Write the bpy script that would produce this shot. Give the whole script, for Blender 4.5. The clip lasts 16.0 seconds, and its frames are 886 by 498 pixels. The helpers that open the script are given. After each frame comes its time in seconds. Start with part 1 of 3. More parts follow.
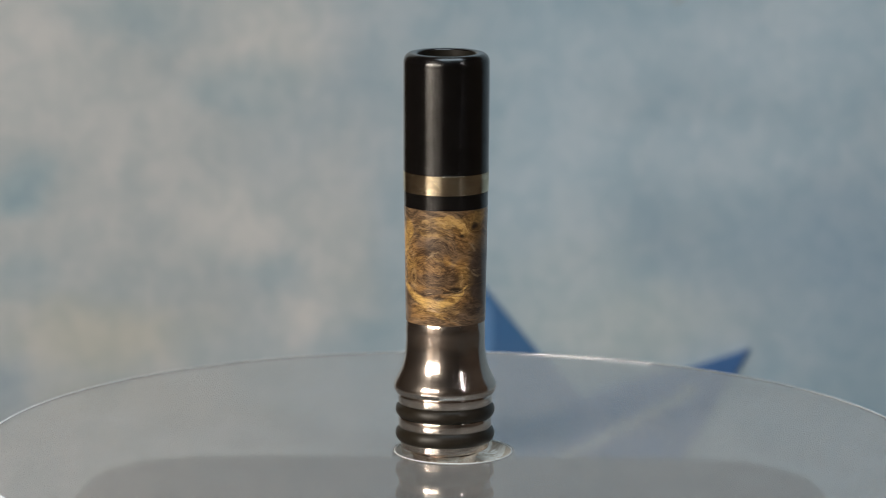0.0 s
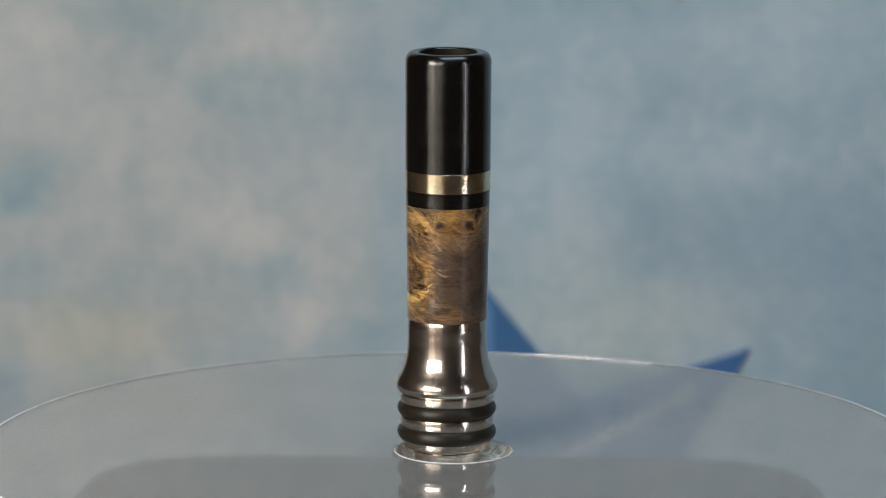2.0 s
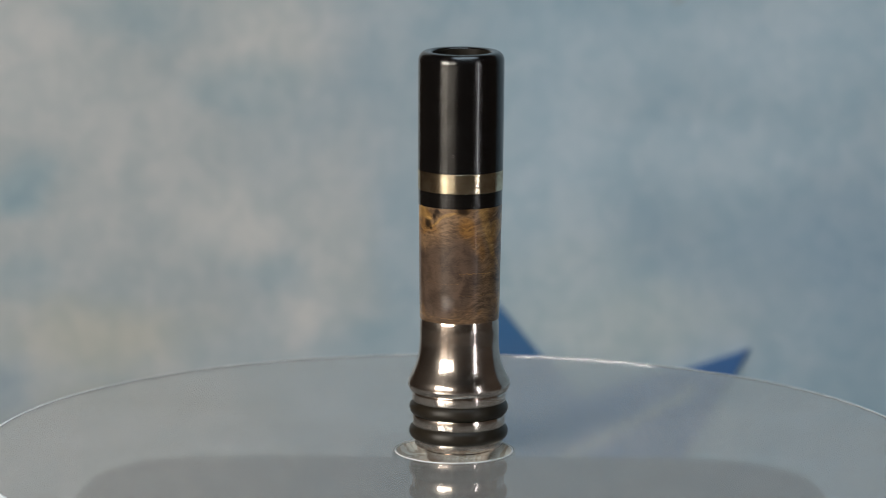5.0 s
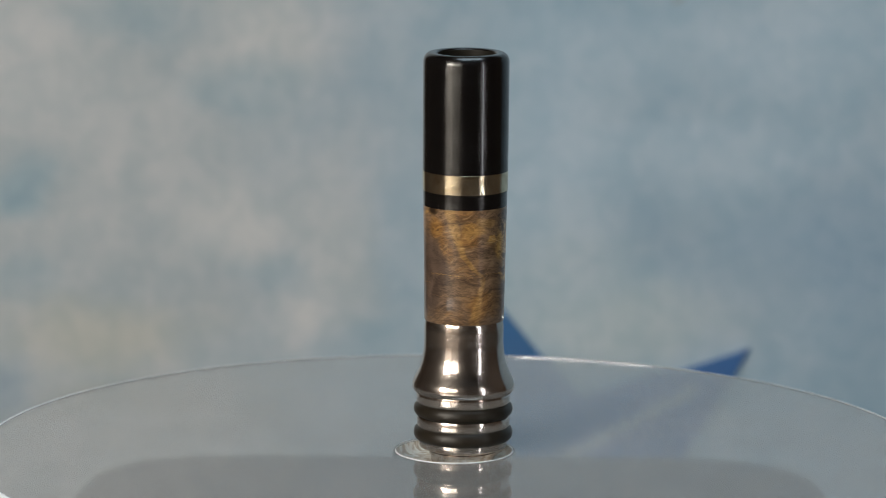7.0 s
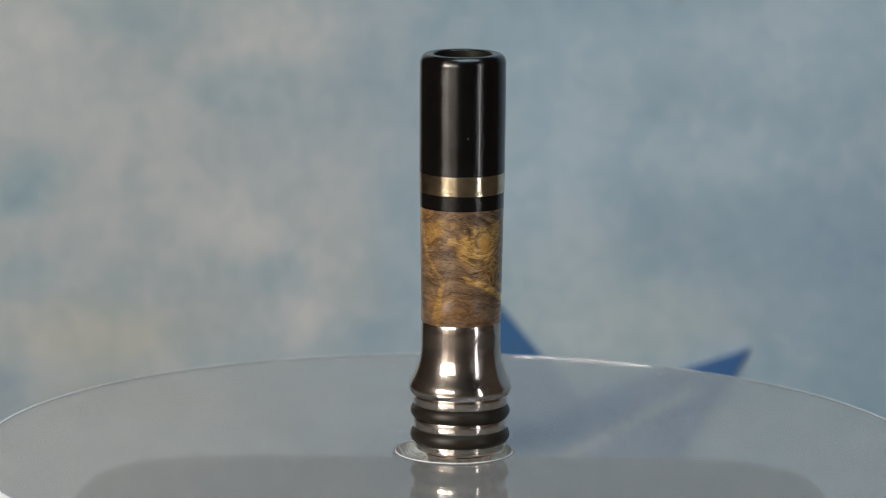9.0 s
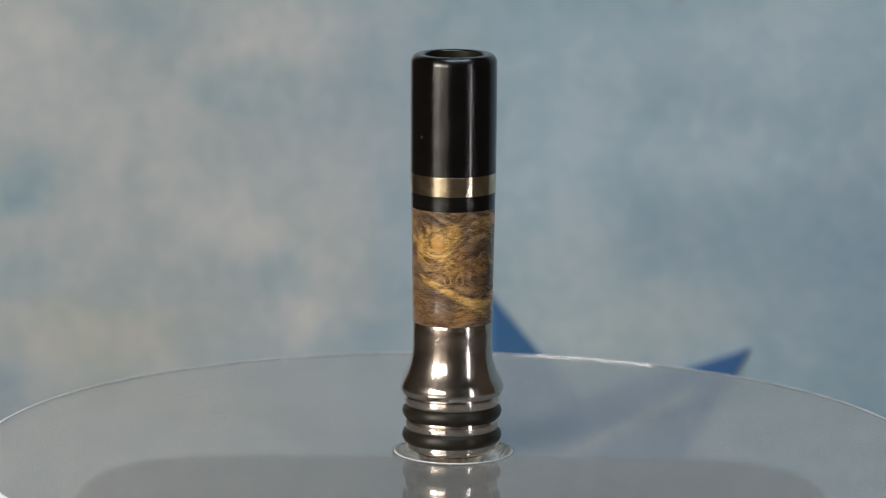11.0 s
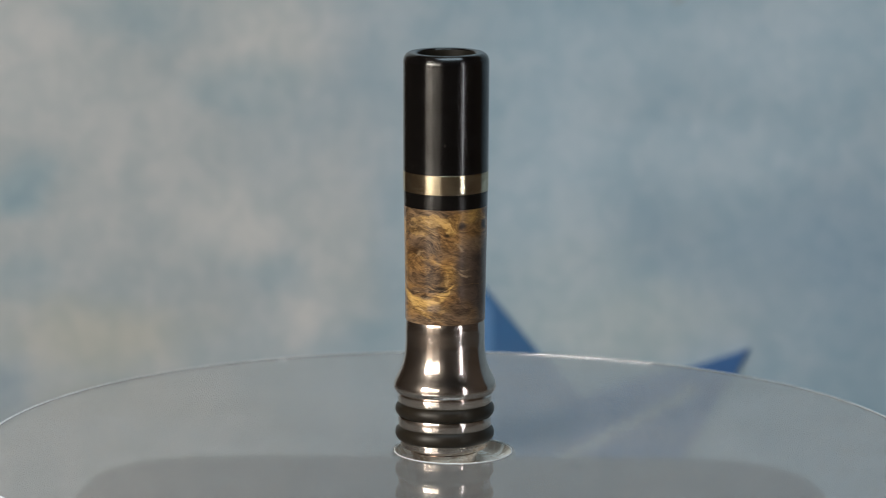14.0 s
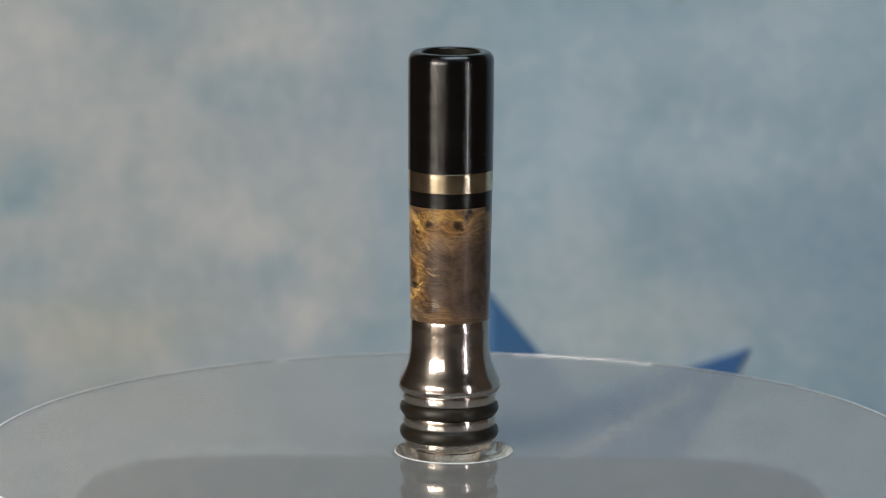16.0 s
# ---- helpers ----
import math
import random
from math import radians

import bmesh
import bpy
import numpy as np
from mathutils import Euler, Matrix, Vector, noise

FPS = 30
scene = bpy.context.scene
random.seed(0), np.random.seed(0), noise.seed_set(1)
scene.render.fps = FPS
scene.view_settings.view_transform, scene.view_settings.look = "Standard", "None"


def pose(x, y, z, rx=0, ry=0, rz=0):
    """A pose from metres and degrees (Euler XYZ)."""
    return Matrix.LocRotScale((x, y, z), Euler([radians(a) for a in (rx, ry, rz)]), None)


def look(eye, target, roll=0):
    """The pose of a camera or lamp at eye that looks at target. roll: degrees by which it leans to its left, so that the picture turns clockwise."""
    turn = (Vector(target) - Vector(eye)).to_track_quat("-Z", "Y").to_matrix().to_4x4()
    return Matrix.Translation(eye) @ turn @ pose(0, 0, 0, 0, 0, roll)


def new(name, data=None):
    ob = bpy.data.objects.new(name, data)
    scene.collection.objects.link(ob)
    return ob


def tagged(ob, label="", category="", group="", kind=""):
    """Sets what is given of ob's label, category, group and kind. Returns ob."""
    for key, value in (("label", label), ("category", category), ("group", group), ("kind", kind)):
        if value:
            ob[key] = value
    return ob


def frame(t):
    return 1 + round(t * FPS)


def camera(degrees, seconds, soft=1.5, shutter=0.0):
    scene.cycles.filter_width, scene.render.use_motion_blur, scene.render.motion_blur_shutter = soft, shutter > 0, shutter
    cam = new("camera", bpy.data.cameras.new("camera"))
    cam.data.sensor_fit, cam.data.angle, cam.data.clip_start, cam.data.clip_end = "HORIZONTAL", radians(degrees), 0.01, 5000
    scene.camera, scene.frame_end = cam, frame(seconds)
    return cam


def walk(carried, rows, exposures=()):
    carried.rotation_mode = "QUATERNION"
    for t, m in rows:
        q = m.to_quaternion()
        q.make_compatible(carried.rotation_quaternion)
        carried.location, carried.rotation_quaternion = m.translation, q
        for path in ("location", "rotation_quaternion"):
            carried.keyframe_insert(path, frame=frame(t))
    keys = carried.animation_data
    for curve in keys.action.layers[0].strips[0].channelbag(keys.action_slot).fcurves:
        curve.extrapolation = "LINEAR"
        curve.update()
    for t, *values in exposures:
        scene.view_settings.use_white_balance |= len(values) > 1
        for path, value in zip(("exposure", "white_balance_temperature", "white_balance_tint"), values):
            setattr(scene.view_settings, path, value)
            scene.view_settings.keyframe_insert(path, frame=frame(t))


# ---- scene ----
SECONDS = 16.0
TURN_TIME = 13.25          # seconds for one turn of the stand
EYE = (-0.00151, -0.51779, 0.11859)
PITCH = radians(10.143)

cam = camera(12.0, SECONDS, soft=1.0)
view = look(EYE, (EYE[0], EYE[1] + math.cos(PITCH), EYE[2] - math.sin(PITCH)), 0.36)
walk(cam, [(0.0, view), (SECONDS, view)],
     exposures=[(0.0, 0.08, 6690, 12.0), (0.5, 0.08, 6670, 12.0), (0.9, 0.08, 6500, 10.0), (1.7, 0.0, 6500, 10.0), (SECONDS, 0.0, 6500, 10.0)])
cam.data.dof.use_dof = True
cam.data.dof.focus_distance = 0.526
cam.data.dof.aperture_fstop = 40.0

# ---- light ----
world = bpy.data.worlds.new("room_air")
scene.world = world
world.use_nodes = True
world.node_tree.nodes["Background"].inputs["Color"].default_value = (0.5, 0.55, 0.6, 1)
world.node_tree.nodes["Background"].inputs["Strength"].default_value = 0.02


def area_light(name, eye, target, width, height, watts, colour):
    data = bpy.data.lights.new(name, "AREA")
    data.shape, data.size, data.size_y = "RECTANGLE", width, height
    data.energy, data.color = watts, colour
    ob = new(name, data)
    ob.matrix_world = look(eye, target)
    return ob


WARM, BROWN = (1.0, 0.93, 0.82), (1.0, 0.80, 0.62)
area_light("softbox_light", (-0.427, -0.432, 0.19), (0, 0, 0.03), 0.20, 0.20, 3.1, WARM)
area_light("softbox_inner_light", (-0.263, -0.548, 0.19), (0, 0, 0.03), 0.20, 0.20, 1.1, WARM)
# Added fills below the softbox, no known lamps, for streaks on upright faces.
area_light("low_fill_light", (-0.427, -0.432, 0.01), (0, 0, 0.01), 0.20, 0.16, 0.075, BROWN)
area_light("low_inner_fill_light", (-0.263, -0.548, 0.01), (0, 0, 0.01), 0.20, 0.16, 0.026, BROWN)
# An added overhead fill, no known lamp, that lights the backdrop evenly.
area_light("overhead_fill_light", (0.15, -0.15, 1.55), (0.0, 0.2, 0.0), 1.1, 0.8, 14.3, (0.69, 0.88, 1.0))


# ---- materials ----
class Nodes:
    """A small hand for wiring a material's nodes."""

    def __init__(self, name):
        self.mat = bpy.data.materials.new(name)
        self.mat.use_nodes = True
        self.tree = self.mat.node_tree
        self.bsdf = self.tree.nodes["Principled BSDF"]
        self.out = self.tree.nodes["Material Output"]
        self.place = self.add("ShaderNodeTexCoord").outputs["Object"]

    def add(self, kind):
        return self.tree.nodes.new(kind)

    def put(self, socket, value):
        if hasattr(value, "is_output"):
            self.tree.links.new(value, socket)
        elif isinstance(value, tuple) and len(value) == 3 and socket.type == "RGBA":
            socket.default_value = (*value, 1)
        else:
            socket.default_value = value

    def math(self, op, a, b=0.0, c=0.0, clamp=False):
        n = self.add("ShaderNodeMath")
        n.operation, n.use_clamp = op, clamp
        for s, v in zip(n.inputs, (a, b, c)):
            self.put(s, v)
        return n.outputs[0]

    def vec(self, op, a, b):
        n = self.add("ShaderNodeVectorMath")
        n.operation = op
        self.put(n.inputs[0], a)
        self.put(n.inputs[1], b)
        return n.outputs["Value"] if op in ("LENGTH", "DISTANCE", "DOT_PRODUCT") else n.outputs["Vector"]

    def noise(self, scale, detail=3.0, rough=0.5, at=None, stretch=(1, 1, 1), distort=0.0, colour=False):
        m = self.add("ShaderNodeMapping")
        self.put(m.inputs["Vector"], at or self.place)
        m.inputs["Scale"].default_value = stretch
        n = self.add("ShaderNodeTexNoise")
        self.put(n.inputs["Vector"], m.outputs[0])
        for key, v in (("Scale", scale), ("Detail", detail), ("Roughness", rough), ("Distortion", distort)):
            n.inputs[key].default_value = v
        return n.outputs["Color" if colour else "Fac"]

    def ramp(self, value, lo, hi, a=0.0, b=1.0, smooth=True):
        n = self.add("ShaderNodeMapRange")
        n.interpolation_type = "SMOOTHSTEP" if smooth else "LINEAR"
        for s, v in zip(n.inputs, (value, lo, hi, a, b)):
            self.put(s, v)
        return n.outputs[0]

    def mix(self, fac, a, b, kind="MIX"):
        n = self.add("ShaderNodeMix")
        n.data_type, n.blend_type = "RGBA", kind
        self.put(n.inputs[0], fac)
        self.put(n.inputs[6], a)
        self.put(n.inputs[7], b)
        return n.outputs[2]

    def bump(self, height, strength, distance):
        n = self.add("ShaderNodeBump")
        n.inputs["Strength"].default_value, n.inputs["Distance"].default_value = strength, distance
        self.put(n.inputs["Height"], height)
        self.put(self.bsdf.inputs["Normal"], n.outputs[0])

    def lathe_grain(self, amount):
        t = self.add("ShaderNodeTangent")
        t.direction_type, t.axis = "RADIAL", "Z"
        self.put(self.bsdf.inputs["Tangent"], t.outputs[0])
        self.bsdf.inputs["Anisotropic"].default_value = amount
        self.bsdf.inputs["Anisotropic Rotation"].default_value = 0.25

    def set(self, **values):
        for key, v in values.items():
            self.put(self.bsdf.inputs[key.replace("_", " ").title().replace("Ior", "IOR")], v)
        return self.mat


def turned_metal(name, tint, dull, rough, soft, share, grain, spread, relief):
    """Metal off the lathe: a polished face that still shows fine tool marks, which spread a part of its gloss."""
    n = Nodes(name)
    fine = n.noise(1000, 3, 0.65, stretch=(1, 1, 9))
    smear = n.noise(300, 5, 0.65, stretch=(1, 1, 1.5), distort=0.4)
    scratch = n.ramp(n.noise(1500, 2, 0.7, stretch=(1, 1, 3), distort=1.5), 0.62, 0.75)
    n.lathe_grain(grain)
    n.bump(n.math("ADD", fine, n.math("MULTIPLY", smear, 0.25)), relief, 0.00008)
    colour = n.mix(n.ramp(smear, 0.35, 0.72), tint, dull)
    colour = n.mix(n.math("MULTIPLY", scratch, 0.4), colour, (0.13, 0.10, 0.075))
    n.set(base_color=colour, metallic=1.0, roughness=n.ramp(smear, 0.3, 0.75, rough * 0.8, rough * 1.35))
    brushed = n.add("ShaderNodeBsdfAnisotropic")
    n.put(brushed.inputs["Color"], colour)
    brushed.inputs["Roughness"].default_value, brushed.inputs["Anisotropy"].default_value, brushed.inputs["Rotation"].default_value = soft, spread, 0.0
    for socket in ("Normal", "Tangent"):
        n.put(brushed.inputs[socket], n.bsdf.inputs[socket].links[0].from_socket)
    mixer = n.add("ShaderNodeMixShader")
    n.put(mixer.inputs[0], n.ramp(n.noise(700, 4, 0.6, stretch=(1, 1, 4)), 0.3, 0.7, share * 0.7, share * 1.3))
    n.put(mixer.inputs[1], n.bsdf.outputs[0])
    n.put(mixer.inputs[2], brushed.outputs[0])
    n.put(n.out.inputs["Surface"], mixer.outputs[0])
    return n.mat


def black_gloss():
    n = Nodes("black_polish")
    fine = n.noise(1300, 3, 0.65, stretch=(1, 1, 6))
    patch = n.noise(330, 5, 0.65, stretch=(1, 1, 1.8))
    specks = n.ramp(n.noise(2100, 1, 0.4), 0.77, 0.80)
    n.lathe_grain(0.9)
    n.bump(n.math("ADD", fine, n.math("MULTIPLY", patch, 0.6)), 0.24, 0.0001)
    colour = n.mix(specks, n.mix(patch, (0.0015, 0.0014, 0.0015), (0.004, 0.0035, 0.0035)), (0.07, 0.06, 0.055))
    return n.set(base_color=colour, roughness=n.ramp(patch, 0.35, 0.7, 0.17, 0.27), ior=1.46, specular_ior_level=0.52, coat_weight=0.4, coat_roughness=0.03)


def rubber():
    n = Nodes("black_rubber")
    g = n.noise(700, 4, 0.6, stretch=(1, 1, 2.5))
    n.lathe_grain(0.5)
    n.bump(g, 0.2, 0.0001)
    return n.set(base_color=n.mix(g, (0.009, 0.007, 0.005), (0.022, 0.017, 0.011)), roughness=0.42, specular_ior_level=0.35)


SLEEVE = 0.0051            # the wooden sleeve's radius


def burl():
    """Swirled burl wood: fibre that bends round eyes, a plain brown field, honey-coloured ribbons and dark knots."""
    n = Nodes("burl_wood")
    wander = n.vec("SUBTRACT", n.noise(190, 3, 0.55, colour=True), (0.5, 0.5, 0.5))
    ripple = n.vec("SUBTRACT", n.noise(900, 3, 0.6, colour=True, stretch=(1, 1, 1.6)), (0.5, 0.5, 0.5))

    def scaled(v, amount):
        small = n.add("ShaderNodeVectorMath")
        small.operation = "SCALE"
        n.put(small.inputs[0], v)
        small.inputs["Scale"].default_value = amount
        return small.outputs[0]

    rippled = n.vec("ADD", n.place, scaled(ripple, 0.0005))
    bent, still = n.vec("ADD", rippled, scaled(wander, 0.0036)), n.vec("ADD", rippled, scaled(wander, 0.0010))

    def spot(turn, z):
        a = radians(turn)
        return (SLEEVE * math.cos(a), SLEEVE * math.sin(a), z)

    def near(turn, z, wide, tall, at):
        """1 in the middle of an oval on the sleeve, 0 past its edge; and the oval's own distance."""
        d = n.vec("SUBTRACT", at, spot(turn, z))
        d = n.vec("LENGTH", n.vec("MULTIPLY", d, (1 / wide, 1 / wide, 1 / tall)), (0, 0, 0))
        return n.ramp(d, 0.0, 1.0, 1.0, 0.0), d

    # the way round the sleeve as 0 to 1 (from -315 to 45 degrees), and the height as 0 to 1
    seam = radians(-135)
    turned = n.math("ARCTAN2", n.vec("DOT_PRODUCT", still, (-math.sin(seam), math.cos(seam), 0)), n.vec("DOT_PRODUCT", still, (math.cos(seam), math.sin(seam), 0)))
    around = n.math("MULTIPLY_ADD", turned, 1 / (2 * math.pi), 0.5)
    here = n.add("ShaderNodeSeparateXYZ")
    n.put(here.inputs[0], still)
    up = n.math("DIVIDE", n.math("SUBTRACT", here.outputs["Z"], 0.017), 0.015)

    def follow(value, stops):
        r = n.add("ShaderNodeValToRGB")
        r.color_ramp.interpolation = "CARDINAL"
        e = r.color_ramp.elements
        while len(e) < len(stops):
            e.new(0.5)
        for stop, (at, level_here) in zip(e, sorted(stops)):
            stop.position = at
            stop.color = (level_here, level_here, level_here, 1)
        n.put(r.inputs[0], value)
        return r.outputs[0]

    def ribbon(points, upright=False):
        """A drawn-out band of wood: (degrees, height in mm, half its breadth in mm)."""
        rows = [((t + 315) / 360, (z - 17) / 15, w / 2) for t, z, w in points]
        if upright:
            middle, half = follow(up, [(z, t) for t, z, w in rows]), follow(up, [(z, w) for t, z, w in rows])
            off = n.math("MULTIPLY", n.math("ABSOLUTE", n.math("SUBTRACT", around, middle)), 2 * math.pi * SLEEVE)
        else:
            middle, half = follow(around, [(t, z) for t, z, w in rows]), follow(around, [(t, w) for t, z, w in rows])
            off = n.math("MULTIPLY", n.math("ABSOLUTE", n.math("SUBTRACT", up, middle)), 0.015)
        return n.ramp(n.math("DIVIDE", off, n.math("MAXIMUM", n.math("MULTIPLY", half, 0.002), 0.00001)), 0.45, 1.35, 1.0, 0.0)

    # the fibre's level: height on the sleeve, heaped up round the eyes
    parts = n.add("ShaderNodeSeparateXYZ")
    n.put(parts.inputs[0], n.place)
    level = n.math("ADD", parts.outputs["Z"], n.math("MULTIPLY", n.math("SUBTRACT", n.noise(95, 2, 0.5), 0.5), 0.009))
    level = n.math("ADD", level, n.vec("DOT_PRODUCT", n.place, (0.28, 0.10, 0.0)))
    level = n.math("ADD", level, n.math("MULTIPLY", n.math("SUBTRACT", n.noise(420, 3, 0.6), 0.5), 0.0009))
    for turn, z, wide, tall, heap in ((-45, 0.0296, 0.0018, 0.0014, 0.0024), (-7, 0.0294, 0.0020, 0.0015, 0.0024), (-67, 0.0286, 0.0010, 0.0009, 0.0009), (-96, 0.0224, 0.0056, 0.0021, 0.0022),
                                      (-76, 0.0216, 0.0022, 0.0012, 0.0016), (-120, 0.0299, 0.0012, 0.0010, 0.0014), (-141, 0.0230, 0.0009, 0.0012, 0.0014), (-159, 0.0229, 0.0007, 0.0008, 0.0009),
                                      (-172, 0.0273, 0.0046, 0.0040, 0.0036), (51, 0.0313, 0.0012, 0.0009, 0.0009), (150, 0.0290, 0.0030, 0.0020, 0.0018)):
        level = n.math("ADD", level, n.math("MULTIPLY", near(turn, z, wide, tall, still)[0], heap))

    def along(fine, across):
        c = n.add("ShaderNodeCombineXYZ")
        n.put(c.inputs[0], n.math("MULTIPLY", level, fine))
        n.put(c.inputs[1], n.math("MULTIPLY", parts.outputs["X"], across))
        n.put(c.inputs[2], n.math("MULTIPLY", parts.outputs["Y"], across))
        return c.outputs[0]

    lines = n.noise(1.0, 5, 0.68, at=along(1500, 230))
    tone = n.noise(1.0, 4, 0.62, at=along(560, 210))
    flecks = n.noise(1250, 4, 0.65, at=bent, stretch=(1, 1, 4.5), distort=0.3)
    grain = n.math("ADD", n.math("ADD", n.math("MULTIPLY", lines, 0.40), n.math("MULTIPLY", tone, 0.24)), n.math("MULTIPLY", flecks, 0.36))
    figured = n.math("MAXIMUM", near(-100, 0.0245, 0.0075, 0.0150, bent)[0], near(-165, 0.0270, 0.0050, 0.0090, bent)[0])
    figured = n.ramp(figured, 0.05, 0.45, 0.25, 1.0)
    silky = n.ramp(grain, 0.33, 0.67)
    sharp = n.ramp(grain, 0.40, 0.62)

    def toned(dark, light, deep, bright):
        return n.mix(figured, n.mix(silky, dark, light), n.mix(sharp, deep, bright))

    colour = toned((0.045, 0.028, 0.018), (0.225, 0.143, 0.086), (0.030, 0.019, 0.013), (0.275, 0.182, 0.110))
    amber = toned((0.085, 0.040, 0.012), (0.310, 0.160, 0.044), (0.085, 0.040, 0.012), (0.410, 0.220, 0.066))
    honey = toned((0.150, 0.080, 0.024), (0.520, 0.315, 0.100), (0.185, 0.100, 0.030), (0.690, 0.450, 0.160))
    # warm amber clouds everywhere but in the plain field
    warm = n.ramp(n.noise(1.0, 3, 0.6, at=along(260, 150)), 0.50, 0.64, 0.0, 0.55)
    for turn, z, wide, tall, much in ((-86, 0.0256, 0.0012, 0.0013, 0.9), (-56, 0.0240, 0.0026, 0.0034, 0.75), (-45, 0.0205, 0.0022, 0.0026, 0.4), (58, 0.0295, 0.0020, 0.0018, 0.8), (72, 0.0272, 0.0016, 0.0034, 0.6),
                                      (106, 0.0285, 0.0024, 0.0020, 0.7), (118, 0.0195, 0.0026, 0.0028, 0.7), (150, 0.0192, 0.0034, 0.0022, 0.5), (-128, 0.0184, 0.0034, 0.0014, 0.6),
                                      (-62, 0.0290, 0.0024, 0.0020, 0.6), (-20, 0.0290, 0.0040, 0.0012, 0.6)):
        warm = n.math("MAXIMUM", warm, n.math("MULTIPLY", n.ramp(near(turn, z, wide, tall, bent)[0], 0.02, 0.6), much))
    gold = 0.0
    for turn, z, wide, tall, much in ((-170, 0.0277, 0.0034, 0.0031, 1.0), (166, 0.0272, 0.0024, 0.0026, 1.0), (-146, 0.0288, 0.0014, 0.0026, 0.8), (-152, 0.0247, 0.0022, 0.0014, 0.55),
                                      (-84, 0.0302, 0.0046, 0.0013, 0.6), (-108, 0.0288, 0.0030, 0.0009, 0.5), (-60, 0.0298, 0.0024, 0.0014, 0.65), (-100, 0.0190, 0.0050, 0.0012, 0.35), (-28, 0.0306, 0.0034, 0.0013, 1.0), (-50, 0.0307, 0.0016, 0.0010, 0.7),
                                      (-62, 0.0228, 0.0018, 0.0026, 0.4), (140, 0.0281, 0.0013, 0.0007, 0.9), (110, 0.0290, 0.0026, 0.0011, 0.5), (130, 0.0300, 0.0024, 0.0010, 0.4)):
        near_it, _ = near(turn, z, wide, tall, bent)
        gold = n.math("MAXIMUM", gold, n.math("MULTIPLY", n.math("MULTIPLY", n.ramp(near_it, 0.02, 0.5), n.ramp(tone, 0.36, 0.54, 0.4, 1.0)), much))
    for much, points, upright in ((0.95, ((-206, 23.4, 0.05), (-200, 23.1, 0.45), (-170, 22.2, 0.55), (-150, 21.2, 0.60), (-127, 20.2, 0.65), (-105, 19.8, 0.55), (-87, 20.1, 0.60), (-75, 20.6, 0.60), (-64, 21.4, 0.45), (-57, 22.2, 0.02)), False),
                                  (0.75, ((-142, 20.7, 0.02), (-125, 19.8, 0.35), (-108, 18.9, 0.40), (-95, 18.2, 0.30), (-86, 17.8, 0.02)), False),
                                  (0.50, ((80, 31.6, 0.70), (83, 29.5, 0.65), (92, 27.5, 0.50), (102, 25.5, 0.42), (115, 24.0, 0.40), (125, 22.8, 0.45), (122, 21.5, 0.40), (119, 20.0, 0.55), (115, 18.5, 0.75), (113, 17.2, 0.70)), True),
                                  (0.5, ((-4, 29.0, 0.02), (8, 29.7, 0.20), (20, 30.6, 0.25), (36, 31.1, 0.20), (44, 31.2, 0.02)), False),
                                  (0.28, ((-156, 23.2, 0.02), (-148, 24.6, 0.20), (-128, 25.4, 0.22), (-104, 25.6, 0.18), (-82, 25.1, 0.20), (-66, 24.4, 0.02)), False)):
        if upright:
            points = [(t - 360, z, w) for t, z, w in points]
        band = n.math("MULTIPLY", ribbon(points, upright), n.ramp(lines, 0.34, 0.52, 0.5 if upright else 0.75, 1.0))
        gold = n.math("MAXIMUM", gold, n.math("MULTIPLY", band, much))
    # the plain purplish field with hardly any honey in it
    field = n.math("MAXIMUM", near(8, 0.0222, 0.0062, 0.0080, bent)[0], n.math("MAXIMUM", near(-30, 0.0232, 0.0040, 0.0058, bent)[0], near(45, 0.0235, 0.0042, 0.0078, bent)[0]))
    field = n.ramp(field, 0.1, 0.5)
    bare = n.math("SUBTRACT", 1.0, n.math("MULTIPLY", field, 0.97))
    blotch = n.noise(480, 4, 0.6, distort=0.6)
    colour = n.mix(field, colour, n.mix(n.ramp(n.math("MULTIPLY_ADD", flecks, 0.35, n.math("MULTIPLY", blotch, 0.65)), 0.33, 0.67), (0.042, 0.028, 0.022), (0.100, 0.069, 0.054)))
    colour = n.mix(n.math("MULTIPLY", warm, bare), colour, amber)
    for turn, z, wide, tall, much in ((-108, 0.0271, 0.0032, 0.0012, 0.85), (178, 0.0307, 0.0034, 0.0013, 0.9), (-50, 0.0262, 0.0028, 0.0020, 0.45), (-50, 0.0188, 0.0028, 0.0016, 0.7), (-95, 0.0178, 0.0030, 0.0007, 0.5),
                                      (-100, 0.0228, 0.0050, 0.0016, 0.7), (-112, 0.0211, 0.0030, 0.0008, 0.8), (-95, 0.0262, 0.0050, 0.0016, 0.5), (146, 0.0258, 0.0030, 0.0034, 0.45), (75, 0.0205, 0.0024, 0.0028, 0.55), (-185, 0.0200, 0.0040, 0.0024, 0.4), (-84, 0.0270, 0.0030, 0.0010, 0.5)):
        shade, _ = near(turn, z, wide, tall, bent)
        colour = n.mix(n.math("MULTIPLY", n.ramp(shade, 0.05, 0.6), much), colour, n.mix(sharp, (0.026, 0.016, 0.011), (0.160, 0.108, 0.075)))
    colour = n.mix(n.math("MULTIPLY", gold, n.math("SUBTRACT", 1.0, n.math("MULTIPLY", field, 0.55))), colour, honey)
    # the orange core of the great eye, and pale loops round the small eyes
    colour = n.mix(n.math("MULTIPLY", n.ramp(near(-171, 0.0276, 0.0016, 0.0015, bent)[0], 0.0, 0.6), 0.7), colour, (0.47, 0.235, 0.055))
